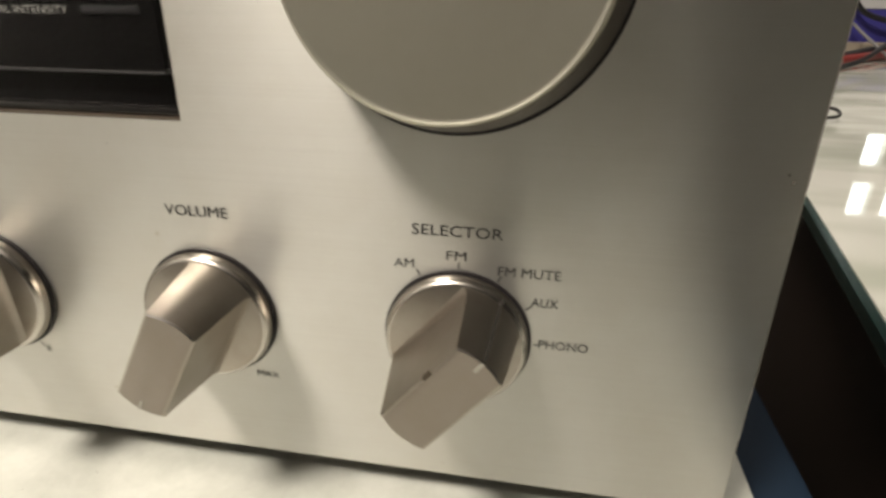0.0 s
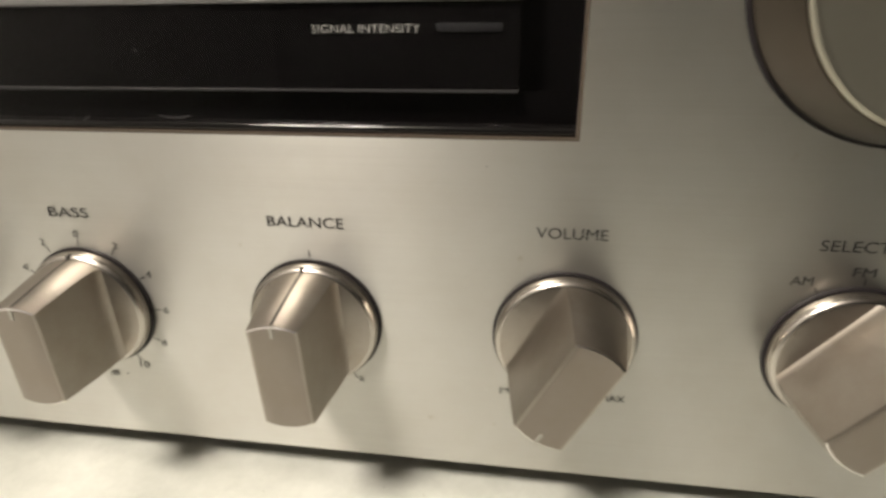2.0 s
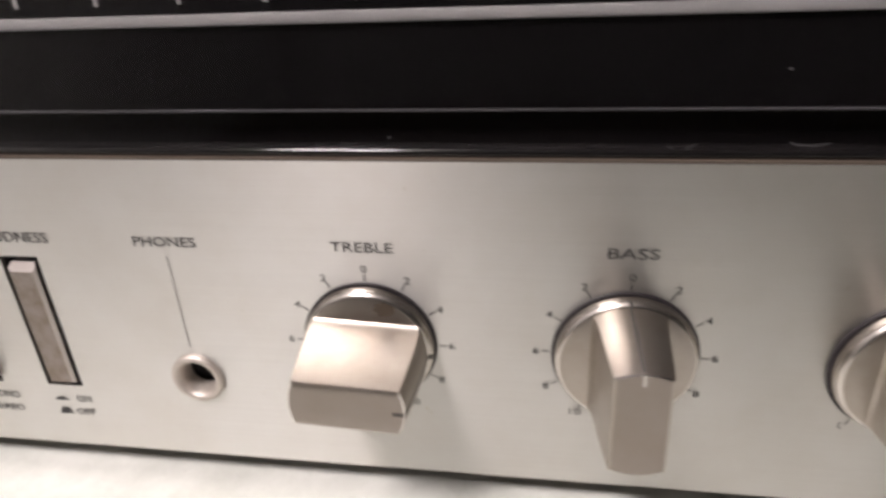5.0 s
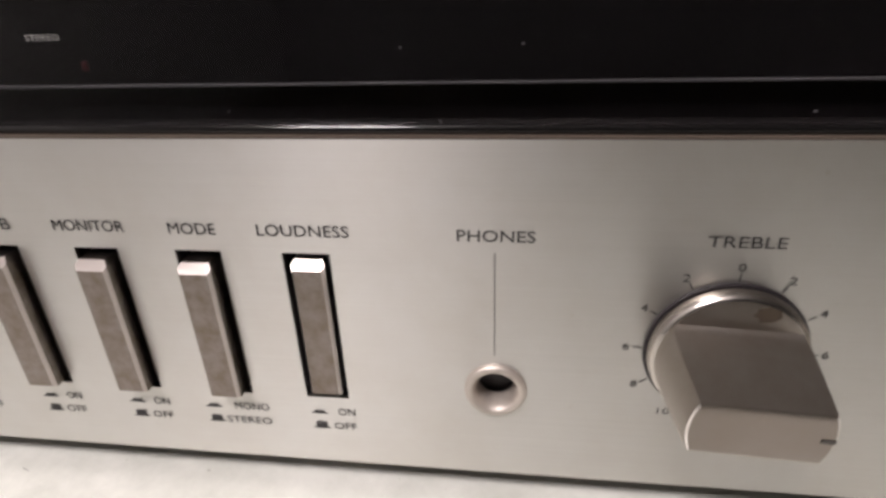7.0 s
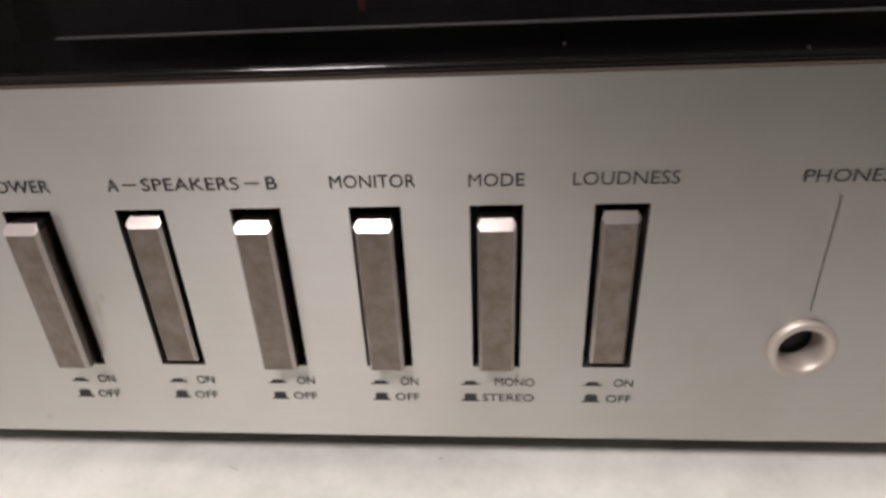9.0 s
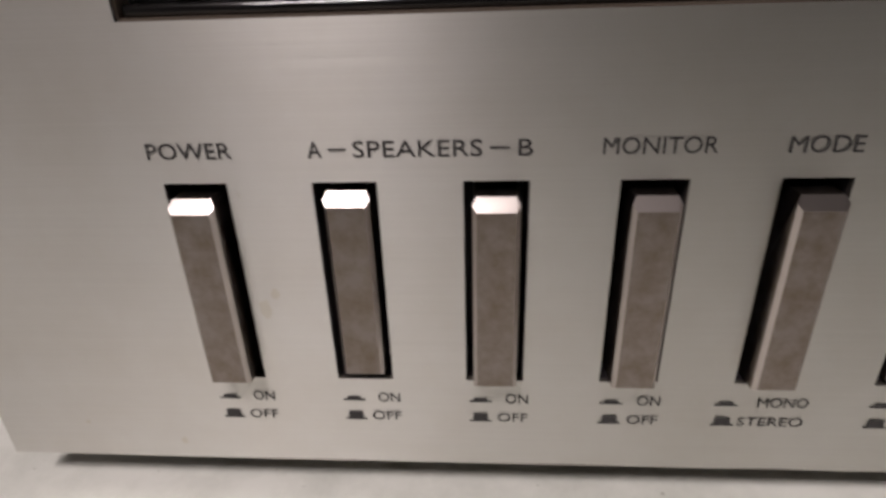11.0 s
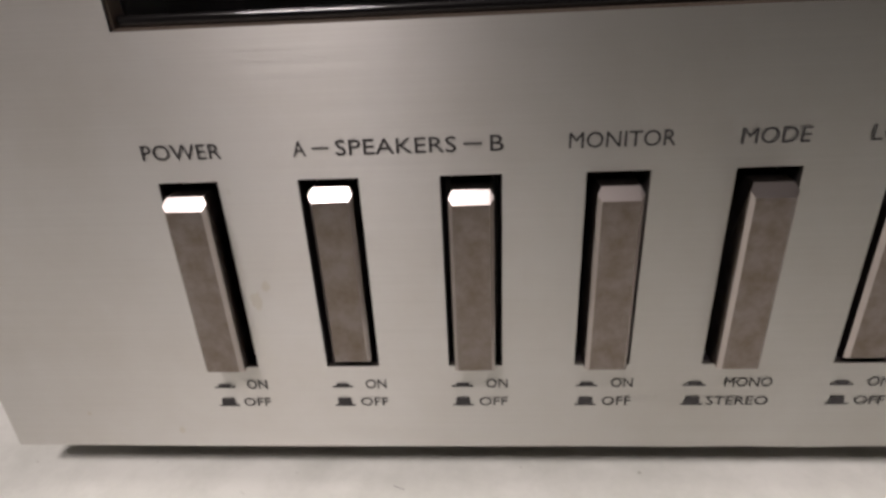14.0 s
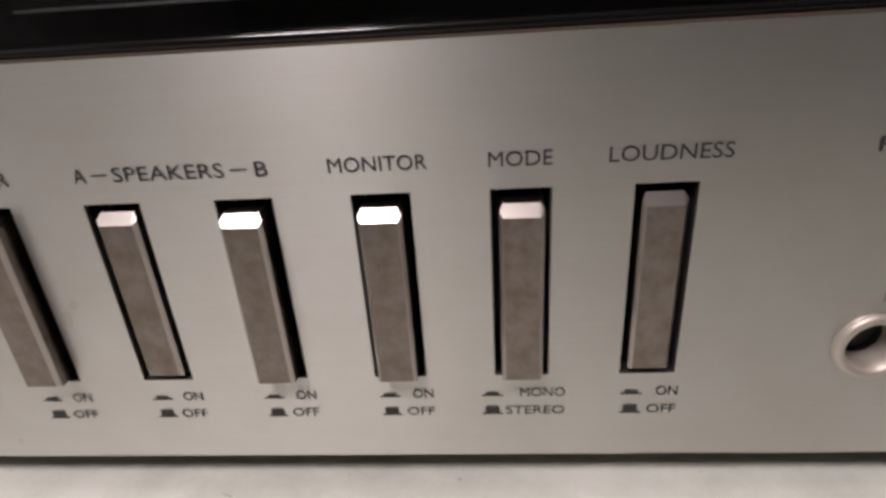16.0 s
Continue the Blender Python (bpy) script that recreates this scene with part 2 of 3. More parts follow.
# ---- the room ----
X0, X1, Y0, Y1 = ROOM
for name, b in (("floor", (X0, X1, Y0, Y1, FLOOR_Z - 0.1, FLOOR_Z)), ("ceiling", (X0, X1, Y0, Y1, CEIL_Z, CEIL_Z + 0.1)),
                ("wall_west", (X0 - 0.12, X0, Y0, Y1, FLOOR_Z, CEIL_Z)), ("wall_east", (X1, X1 + 0.12, Y0, Y1, FLOOR_Z, CEIL_Z)),
                ("wall_south", (X0 - 0.12, X1 + 0.12, Y0 - 0.12, Y0, FLOOR_Z, CEIL_Z))):
    mat = {"floor": FLOOR, "ceiling": CEILING, "wall_west": BOUNCE_WALL}.get(name, PLASTER)
    kind_words = {"floor": "grey-brown floor under the tables", "ceiling": "plain grey ceiling with hanging lamps", "wall_west": "plain pale grey wall, unseen, added to reflect light onto the panel"}.get(name, "plain dull grey painted wall of the room")
    tagged(part(name, box(*b), mat), kind_words, name.split("_")[0], kind="structure")


VX0, VX1, VZ0, VZ1 = 2.03, 2.37, 0.46, 1.02
tagged(part("wall_north", plate_with_holes([X0 - 0.12, VX0, VX1, X1 + 0.12], [FLOOR_Z, VZ0, VZ1, CEIL_Z], [(1, 1)], Y1, Y1 + 0.12), PLASTER), "dull grey painted wall with a window", "wall", kind="structure")
win = tagged(new("window_1"), "small white framed window in the back wall", "window", kind="structure")
VM = (VX0 + VX1) / 2
part("window_frame", plate_with_holes([VX0, VX0 + 0.035, VM - 0.035, VM + 0.035, VX1 - 0.035, VX1], [VZ0, VZ0 + 0.04, 0.70, 0.80, VZ1 - 0.04, VZ1], [(1, 1), (3, 1), (1, 3), (3, 3)], Y1 + 0.03, Y1 + 0.08), LAMP_FRAME, win)
tagged(part("backdrop", box(VX0 - 0.6, VX1 + 0.6, Y1 + 0.6, Y1 + 0.62, VZ0 - 0.5, VZ1 + 0.5), SKY), "bright plain sky outside the window", "sky", kind="structure")


def ceiling_lamp(lx, ly, w, d):
    e = tagged(new("ceiling_lamp"), "unseen square white hanging lamp with glowing diffuser", "ceiling lamp", "ceiling lamps")
    e.location = (lx, ly, LAMP_Z)
    xs = (-w / 2, -w / 2 + 0.03, w / 2 - 0.03, w / 2)
    bm = bmesh.new()
    for x0, x1, y0, y1 in ((xs[0], xs[3], -d / 2, -d / 2 + 0.03), (xs[0], xs[3], d / 2 - 0.03, d / 2), (xs[0], xs[1], -d / 2 + 0.03, d / 2 - 0.03), (xs[2], xs[3], -d / 2 + 0.03, d / 2 - 0.03)):
        box_into(bm, x0, x1, y0, y1, -0.05, 0.0)
    part("frame", bm, LAMP_FRAME, e)
    for rx in (-0.2, 0.2):
        part("rod", box(rx - 0.006, rx + 0.006, -0.006, 0.006, 0.0, CEIL_Z - LAMP_Z), LAMP_FRAME, e)
    part("diffuser", box(xs[1], xs[2], -d / 2 + 0.03, d / 2 - 0.03, -0.03, -0.02), DIFFUSER, e)


for lx, ly, lw, ld, watts in LAMPS:
    ceiling_lamp(lx, ly, lw, ld)

# ---- the tables ----
table = tagged(new("work_table"), "grey-white laminate work table under the receiver", "table")
part("tabletop", box(-0.75, 0.452, -0.15, 0.62, TABLE_Z - 0.028, TABLE_Z, 0.0012), TABLE, table, "mottled grey-white laminate top")
part("edge_band", box(0.4525, 0.4665, -0.15, 0.62, TABLE_Z - 0.07, TABLE_Z - 0.004, 0.002), BLUE_EDGE, table, "dark blue-grey edge band")
for tx in (-0.70, 0.40):
    for ty in (-0.10, 0.57):
        part("leg", box(tx - 0.025, tx + 0.025, ty - 0.025, ty + 0.025, FLOOR_Z, TABLE_Z - 0.028, 0.003), BLUE_EDGE, table)

GZ = 0.010
glass_table = tagged(new("glass_table"), "white-backed glass table with dark brown base", "table")
def slab(outline, z0, z1):
    bm = bmesh.new()
    rings(bm, [[(x, y, z0) for x, y in outline], [(x, y, z1) for x, y in outline]])
    return bm


def edge_x(y):
    return 0.5118 + (y - 0.0901) * 0.197


def right_of(dx, ya=-0.11, yb=1.45):
    return [(edge_x(ya) + dx, ya), (edge_x(yb) + dx, yb), (2.2, yb), (2.2, ya)]


part("glass_top", slab(right_of(0.0), GZ - 0.0055, GZ), GLASS_TOP, glass_table, "glossy white-backed glass top")
part("glass_edge", slab([(edge_x(-0.11) - 0.0035, -0.11), (edge_x(1.45) - 0.0035, 1.45), (edge_x(1.45) - 0.0002, 1.45), (edge_x(-0.11) - 0.0002, -0.11)], GZ - 0.0055, GZ - 0.0004), GLASS_EDGE, glass_table, "dark green polished glass edge")
part("board", slab(right_of(0.0), GZ - 0.0095, GZ - 0.0057), TAN_BOARD, glass_table, "worn tan board under the glass")
part("base", slab(right_of(0.02), FLOOR_Z, GZ - 0.0097), DARK_WOOD, glass_table, "dark brown wooden base")

# ---- the receiver ----
receiver = tagged(new("stereo_receiver"), "silver stereo receiver with brushed aluminium front, standing on table", "receiver")
PX0, PX1, PZ0, PZ1 = 0.0145, 0.4410, 0.0152, 0.158
PT = 0.0045
WX0, WX1, WZ0, WZ1 = 0.0499, 0.3489, 0.0797, 0.138
SLOTS = [0.0548, 0.0735, 0.0920, 0.1106, 0.1290, 0.1475]
SW, SZ0, SZ1 = 0.0040, 0.0311, 0.0609
JX, JZ, JH = 0.1782, 0.0353, 0.0036
xs = [PX0, WX0] + sorted([c + d for c in SLOTS for d in (-SW, SW)]) + [JX - JH, JX + JH, WX1, PX1]
zs = [PZ0, SZ0, JZ - JH, JZ + JH, SZ1, WZ0, WZ1, PZ1]
holes = [(i, 5) for i in range(1, len(xs) - 2)] + [(2 + 2 * n, k) for n in range(6) for k in (1, 2, 3)] + [(14, 2)]
bm = plate_with_holes(xs, zs, holes, 0.0, PT)
rim = [e for e in bm.edges if all(abs(v.co.y) < 1e-6 for v in e.verts) and (
    all(abs(v.co.x - PX0) < 1e-6 for v in e.verts) or all(abs(v.co.x - PX1) < 1e-6 for v in e.verts)
    or all(abs(v.co.z - PZ0) < 1e-6 for v in e.verts) or all(abs(v.co.z - PZ1) < 1e-6 for v in e.verts))]
bmesh.ops.bevel(bm, geom=rim, offset=0.0001, segments=1, affect="EDGES", profile=0.5)
panel = part("front_panel", bm, PANEL, receiver, "brushed aluminium front panel with black lettering")

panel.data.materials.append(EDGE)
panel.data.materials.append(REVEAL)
# edge faces take darker colours than the front, window opening walls the darkest
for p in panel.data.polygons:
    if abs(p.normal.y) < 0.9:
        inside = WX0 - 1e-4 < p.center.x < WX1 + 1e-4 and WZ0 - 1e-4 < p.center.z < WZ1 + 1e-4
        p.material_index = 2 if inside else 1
part("nick", box(PX0 - 0.0001, PX0 + 0.00035, -0.00012, 0.0006, 0.0450, 0.0464, 0.0001), BLACK, panel, "dark nick in the panel edge")

part("case", box(PX0 + 0.012, PX1 - 0.012, PT + 0.0165, 0.31, PZ0 + 0.006, PZ1 - 0.008, 0.002), CASE, receiver, "black painted steel case")
bm = bmesh.new()
for b in ((PX0 + 0.012, PX1 - 0.012, PT + 0.0002, PT + 0.016, PZ0 + 0.006, SZ0 - 0.002), (PX0 + 0.012, WX0 - 0.002, PT + 0.0002, PT + 0.016, SZ0 - 0.002, PZ1 - 0.008), (WX1 + 0.002, PX1 - 0.012, PT + 0.0002, PT + 0.016, SZ0 - 0.002, PZ1 - 0.008), (WX0 - 0.002, WX1 + 0.002, PT + 0.0002, PT + 0.016, WZ1 + 0.002, PZ1 - 0.008)):
    box_into(bm, *b)
part("chassis", bm, BLACK, receiver)
for fx in (0.03, 0.425):
    for fy in (0.03, 0.28):
        foot = turned([(0.0085, 0.0), (0.010, 0.002), (0.010, 0.0122)], 24)
        bmesh.ops.rotate(foot, verts=foot.verts, cent=(0, 0, 0), matrix=Matrix.Rotation(radians(90), 3, "X"))
        bmesh.ops.translate(foot, verts=foot.verts, vec=(fx, fy, TABLE_Z))
        part("foot", foot, RUBBER, receiver, "round black rubber foot")

# dial window
part("window_lip", plate_with_holes([WX0 - 0.0003, WX0 + 0.0003, WX1 - 0.0003, WX1 + 0.0003], [WZ0 - 0.0003, WZ0 + 0.0003, WZ1 - 0.0003, WZ1 + 0.0003], [(1, 1)], 0.0005, PT - 0.0002), LIP, panel, "tan edge of the dial opening")
window = part("dial_window", box(WX0 + 0.0008, WX1 - 0.0008, 0.0024, 0.0040, WZ0 + 0.0008, WZ1 - 0.0008), GLASS_DARK, receiver, "smoked glossy dial window")
window.visible_shadow = False
for line, w in ((((0.2621, 0.0819), (0.2631, 0.0812), (0.2643, 0.0809)), 0.00016), (((0.2643, 0.0809), (0.2652, 0.0815), (0.2663, 0.0821)), 0.0002),
                (((0.2792, 0.0824), (0.2800, 0.0820), (0.2815, 0.0819), (0.2832, 0.0819), (0.2848, 0.0823)), 0.0002), (((0.1697, 0.0819), (0.1701, 0.0816), (0.1702, 0.0812)), 0.0003),
                (((0.2769, 0.0927), (0.2775, 0.0927)), 0.00025), (((0.1894, 0.0926), (0.1895, 0.0930)), 0.0003), (((0.2195, 0.0829), (0.2200, 0.0830)), 0.0003),
                (((0.1645, 0.0918), (0.1649, 0.0919)), 0.0004), (((0.1812, 0.0921), (0.1816, 0.0921)), 0.0003), (((0.1379, 0.0832), (0.1383, 0.0832)), 0.0003)):
    bm = bmesh.new()
    low = [bm.verts.new((x, 0.0023, z - w / 2)) for x, z in line]
    high = [bm.verts.new((x, 0.0023, z + w / 2)) for x, z in line]
    for i in range(len(line) - 1):
        bm.faces.new((low[i], low[i + 1], high[i + 1], high[i]))
    part("scuff", bm, DUST, window, "pale scuff on the dark window")
bm = bmesh.new()
box_into(bm, WX0 - 0.001, WX1 + 0.001, 0.0195, 0.0205, WZ0 - 0.003, WZ1 + 0.001)
box_into(bm, WX0 - 0.001, WX1 + 0.001, PT + 0.0004, 0.0195, WZ0 - 0.003, WZ0 - 0.002)
dial = part("dial_plate", bm, DIAL_BACK, receiver, "black dial plate behind the window")
part("inner_bezel", box(WX0 - 0.0005, WX1 + 0.0005, 0.0050, 0.0080, WZ0 - 0.0015, WZ0 + 0.0012, 0.0003), BEZEL, dial, "glossy black inner bezel")
part("lower_rail", box(0.0600, 0.3391, 0.0124, 0.0190, 0.0850, 0.0854, 0.0001), GREY_RAIL, dial, "thin grey ledge along the dial")
part("upper_rail", box(0.0600, 0.3391, 0.0122, 0.0190, 0.0995, 0.1014, 0.0003), PALE_RAIL, dial, "pale dial pointer rail")
part("dial_face", box(0.0600, 0.3391, 0.0130, 0.0135, 0.0855, 0.0994), DIAL_BACK, dial)
part("dial_face", box(WX0 + 0.0002, WX1 - 0.0002, 0.0150, 0.0155, WZ0 - 0.001, 0.0849), DIAL_BACK, dial)
part("dial_face", box(0.0600, 0.3391, 0.0130, 0.0135, 0.1015, 0.1300), DIAL_BACK, dial)
for i in range(16):
    tx = 0.0765 + 0.0152 * i
    part("tick", box(tx - 0.0003, tx + 0.0003, 0.0127, 0.0130, 0.1030, 0.1062), WHITE_INK, dial)
lettering("SIGNAL INTENSITY", 0.3038, 0.3226, 0.0947, 0.0960, 0.0128, WHITE_INK, dial)
part("indicator_strip", box(0.3254, 0.3362, 0.0126, 0.0130, 0.0948, 0.0961, 0.0001), STRIP, dial, "narrow grey indicator strip")
part("indicator_lens", box(0.1086, 0.1098, 0.0126, 0.0130, 0.0877, 0.0893, 0.0002), RED_LENS, dial, "unlit dark red indicator lens")
lettering("STEREO", 0.1000, 0.1061, 0.0926, 0.0936, 0.0128, WHITE_INK, dial)

bm = bmesh.new()
rings(bm, [[(x, 0.0017 + 0.0006 * math.cos(q), WZ0 + 0.0010 + 0.0007 * math.sin(q)) for q in (2 * math.pi * i / 20 for i in range(20))] for x in (WX0 + 0.0006, WX1 - 0.0006)])
part("window_bead", bm, BEAD, window, "glossy black bead along the foot of the window", smooth=True)

# rocker keys
KEY_FACES = [-0.0029, -0.0006, -0.0029, -0.0029, -0.0029, -0.0006]


def key(cx, face):
    """A push key: straight sides, narrow side bevels and a broad sloping bevel at the top."""
    hw, ch = 0.0029, 0.0005
    z0, z1 = 0.0320, 0.0595
    bm = bmesh.new()
    loops = [[(cx - hw, 0.0085, z0), (cx + hw, 0.0085, z0), (cx + hw, 0.0085, z1), (cx - hw, 0.0085, z1)],
             [(cx - hw, face + 0.0006, z0), (cx + hw, face + 0.0006, z0), (cx + hw, face + 0.0006, z1 - 0.0009), (cx + hw - ch, face + 0.0013, z1), (cx - hw + ch, face + 0.0013, z1), (cx - hw, face + 0.0006, z1 - 0.0009)],
             [(cx - hw + ch, face, z0 + 0.0004), (cx + hw - ch, face, z0 + 0.0004), (cx + hw - ch, face, z1 - 0.0016), (cx - hw + ch, face, z1 - 0.0016)]]
    a, b, c = ([bm.verts.new(p) for p in loop] for loop in loops)
    bm.faces.new(a)
    bm.faces.new(c)
    for f in ((a[0], a[1], b[1], b[0]), (a[1], a[2], b[3], b[2], b[1]), (a[2], a[3], b[4], b[3]), (a[3], a[0], b[0], b[5], b[4]),
              (b[0], b[1], c[1], c[0]), (b[1], b[2], c[2], c[1]), (b[2], b[3], b[4], b[5], c[3], c[2]), (b[5], b[0], c[0], c[3])):
        bm.faces.new(f)
    return bm


for cx, face in zip(SLOTS, KEY_FACES):
    label = "worn bevelled aluminium push key, pushed in" if face > -0.001 else "worn bevelled aluminium push key, standing out"
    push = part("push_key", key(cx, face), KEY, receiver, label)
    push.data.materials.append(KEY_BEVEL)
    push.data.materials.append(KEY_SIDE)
    # top bevels take the lightened colour, side and bottom bevels the pale one
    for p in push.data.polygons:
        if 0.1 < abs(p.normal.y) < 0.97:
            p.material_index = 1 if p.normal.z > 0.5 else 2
    part("slot_back", box(cx - SW - 0.0008, cx + SW + 0.0008, 0.0088, 0.0100, SZ0 - 0.0008, SZ1 + 0.0008), BLACK, receiver)
    bm = plate_with_holes([cx - SW - 0.0008, cx - SW + 0.00015, cx + SW - 0.00015, cx + SW + 0.0008], [SZ0 - 0.0008, SZ0 + 0.00015, SZ1 - 0.00015, SZ1 + 0.0008], [(1, 1)], 0.0007, 0.0087)
    for v in bm.verts:
        if v.co.y < 0.004 and (abs(v.co.x - cx) > SW or v.co.z < SZ0 or v.co.z > SZ1):
            v.co.y = PT + 0.0002
    part("slot_liner", bm, BLACK, receiver, "black liner of the key slot")

# knobs
# name, x, turn in degrees, sag of the grip towards its tip
KNOBS = [("treble", 0.2141, 93, 0.085), ("bass", 0.2590, -2, 0.08), ("balance", 0.3041, -3, 0.08), ("volume", 0.3489, 208, 0.045), ("selector", 0.3935, 40, 0.03)]
KZ, KR = 0.0456, 0.0119


def bar_loop(half_w, radius, y, n=10):
    a = math.asin(min(0.98, half_w / radius))
    pts = []
    for s in (0, math.pi):
        for i in range(n):
            q = s - a + 2 * a * i / (n - 1)
            pts.append((radius * math.sin(q), y, radius * math.cos(q)))
    return pts


def knob(cx, turn):
    e = new("knob")
    e.parent = receiver
    e.matrix_basis = Matrix.Translation((cx, 0, KZ)) @ Matrix.Rotation(radians(turn), 4, "Y")
    tagged(e, "satin aluminium control knob with a tapered grip bar")
    return e


for kname, cx, turn, sag in KNOBS:
    k = knob(cx, turn)
    part("gap_ring", turned([(0.01235, 0.0004), (0.01235, -0.0006), (0.008, -0.0006)], 64), BLACK, k, smooth=False)
    skirt = part("skirt", turned([(0.0112, -0.0004), (KR, -0.0008), (KR, -0.0019), (KR - 0.0002, -0.0024), (KR - 0.0005, -0.0028), (KR - 0.0009, -0.0030), (0.004, -0.0030)], 72), KNOB, k, "round satin aluminium skirt")
    skirt.data.materials.append(RIM)
    for p in skirt.data.polygons:
        if 0.1 < -p.normal.y < 0.95:
            p.material_index = 1
    bm = bmesh.new()
    rings(bm, [bar_loop(w, r, y) for w, r, y in ((0.0064, 0.01105, -0.0028), (0.0059, 0.01105, -0.0033), (0.0055, 0.01100, -0.0042), (0.0053, 0.0109, -0.0060), (0.0050, 0.0106, -0.0090), (0.0043, 0.0097, -0.0164), (0.0042, 0.00957, -0.0168), (0.0038, 0.0093, -0.0170))])
    corners = [e for e in bm.edges if len(e.link_faces) == 2 and e.calc_face_angle() > 0.5 and abs(e.verts[0].co.y - e.verts[1].co.y) > 0.0007]
    bmesh.ops.bevel(bm, geom=corners, offset=0.0002, segments=2, affect="EDGES", profile=0.5)
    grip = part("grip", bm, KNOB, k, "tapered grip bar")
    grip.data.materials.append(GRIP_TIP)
    grip.data.materials.append(GRIP_HIGHLIGHT)
    # tip face gets the shade colour, rounded ends the painted highlight
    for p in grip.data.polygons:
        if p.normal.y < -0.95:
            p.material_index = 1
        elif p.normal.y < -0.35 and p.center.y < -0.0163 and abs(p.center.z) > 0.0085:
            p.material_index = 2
    bm = bmesh.new()
    pts = [(0.01182, -0.0012), (0.01185, -0.0029), (0.01110, -0.0032), (0.01094, -0.0060), (0.01064, -0.0090), (0.00974, -0.0164), (0.0093, -0.01706), (0.0080, -0.01706)]
    w = 0.00025
    rings(bm, [[(-w, y + 0.0002, z - 0.0004), (w, y + 0.0002, z - 0.0004), (w, y, z), (-w, y, z)] for z, y in pts])
    part("pointer_line", bm, DARK_LINE, k, "thin pointer groove")
    part("pointer_notch", box(-0.00028, 0.00028, -0.01715, -0.0168, 0.0076, 0.0094), DARK_LINE if kname == "treble" else POINTER, k, "notch at the grip tip")

    if kname == "selector":
        part("chip", box(-0.00430, -0.0037, -0.01715, -0.0161, 0.0012, 0.0028, 0.00015), STAIN, k, "dark chipped spot on the grip edge")
    if kname == "treble":
        bm = bmesh.new()
        spots = [bm.verts.new((-0.0090 + r * math.cos(a), -0.00304, 0.0034 + 1.5 * r * math.sin(a))) for a, r in ((2 * math.pi * i / 14, 0.0013 + 0.0004 * math.sin(3.1 * i)) for i in range(14))]
        bm.faces.new(spots)
        part("stain", bm, STAIN, k, "dark stain on the skirt")

    down = Matrix.Rotation(radians(-turn), 3, "Y") @ Vector((0, 0, -1))
    for child in k.children:
        if child.name.split(".")[0] not in ("skirt", "gap_ring", "stain"):
            for v in child.data.vertices:
                v.co += down * sag * max(0.0, -0.003 - v.co.y)

# tuning dial
DX, DZ, DR = 0.3922, 0.1034, 0.0204
tuning = new("tuning_knob")
tuning.parent = receiver
tuning.location = (DX, 0, DZ)
tagged(tuning, "large round aluminium tuning knob")
part("gap_ring", turned([(0.0238, 0.0004), (0.0238, -0.0006), (0.018, -0.0006)], 96), BLACK, tuning)
part("knob_body", turned([(0.0228, -0.0004), (0.0232, -0.0010), (0.0230, -0.0020), (DR + 0.0002, -0.0108), (DR - 0.002, -0.0108)], 128), DIAL_SIDE, tuning, "tapered side of the tuning knob, shade put into its colour")
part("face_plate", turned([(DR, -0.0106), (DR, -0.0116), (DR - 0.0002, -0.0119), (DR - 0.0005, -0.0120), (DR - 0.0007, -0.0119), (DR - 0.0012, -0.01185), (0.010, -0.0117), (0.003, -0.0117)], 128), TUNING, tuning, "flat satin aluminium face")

# phones jack
jack = new("headphone_jack")
jack.parent = receiver
jack.location = (JX, 0, JZ)
tagged(jack, "nickel ringed headphone jack")
part("ring", turned([(0.0054, 0.0), (0.0054, -0.0005), (0.0052, -0.0009), (0.0047, -0.0012), (0.0042, -0.0011), (0.0038, -0.0006), (0.0035, 0.0004), (0.0033, 0.0016), (0.0032, 0.0030)], 48, caps=(False, False)), JACK, jack, smooth=True)
part("socket", turned([(0.0033, 0.0024), (0.0033, 0.0040), (0.001, 0.0040)], 32, caps=(False, True)), BLACK, jack, "black socket hole")

STAINS = [(0.2240, 0.0311, 0.0005, 1.0, TARNISH), (0.2248, 0.0302, 0.0003, 1.2, TARNISH), (0.0438, 0.0186, 0.0006, 1.4, TARNISH), (0.0290, 0.0221, 0.0004, 1.0, TARNISH),
          (0.0607, 0.0428, 0.0009, 1.8, TARNISH), (0.0625, 0.0452, 0.0006, 1.5, TARNISH), (0.4383, 0.0764, 0.00022, 1.2, SPOT), (0.4391, 0.0754, 0.00028, 1.2, SPOT), (0.3350, 0.0755, 0.0002, 1.0, PALE_RAIL)]
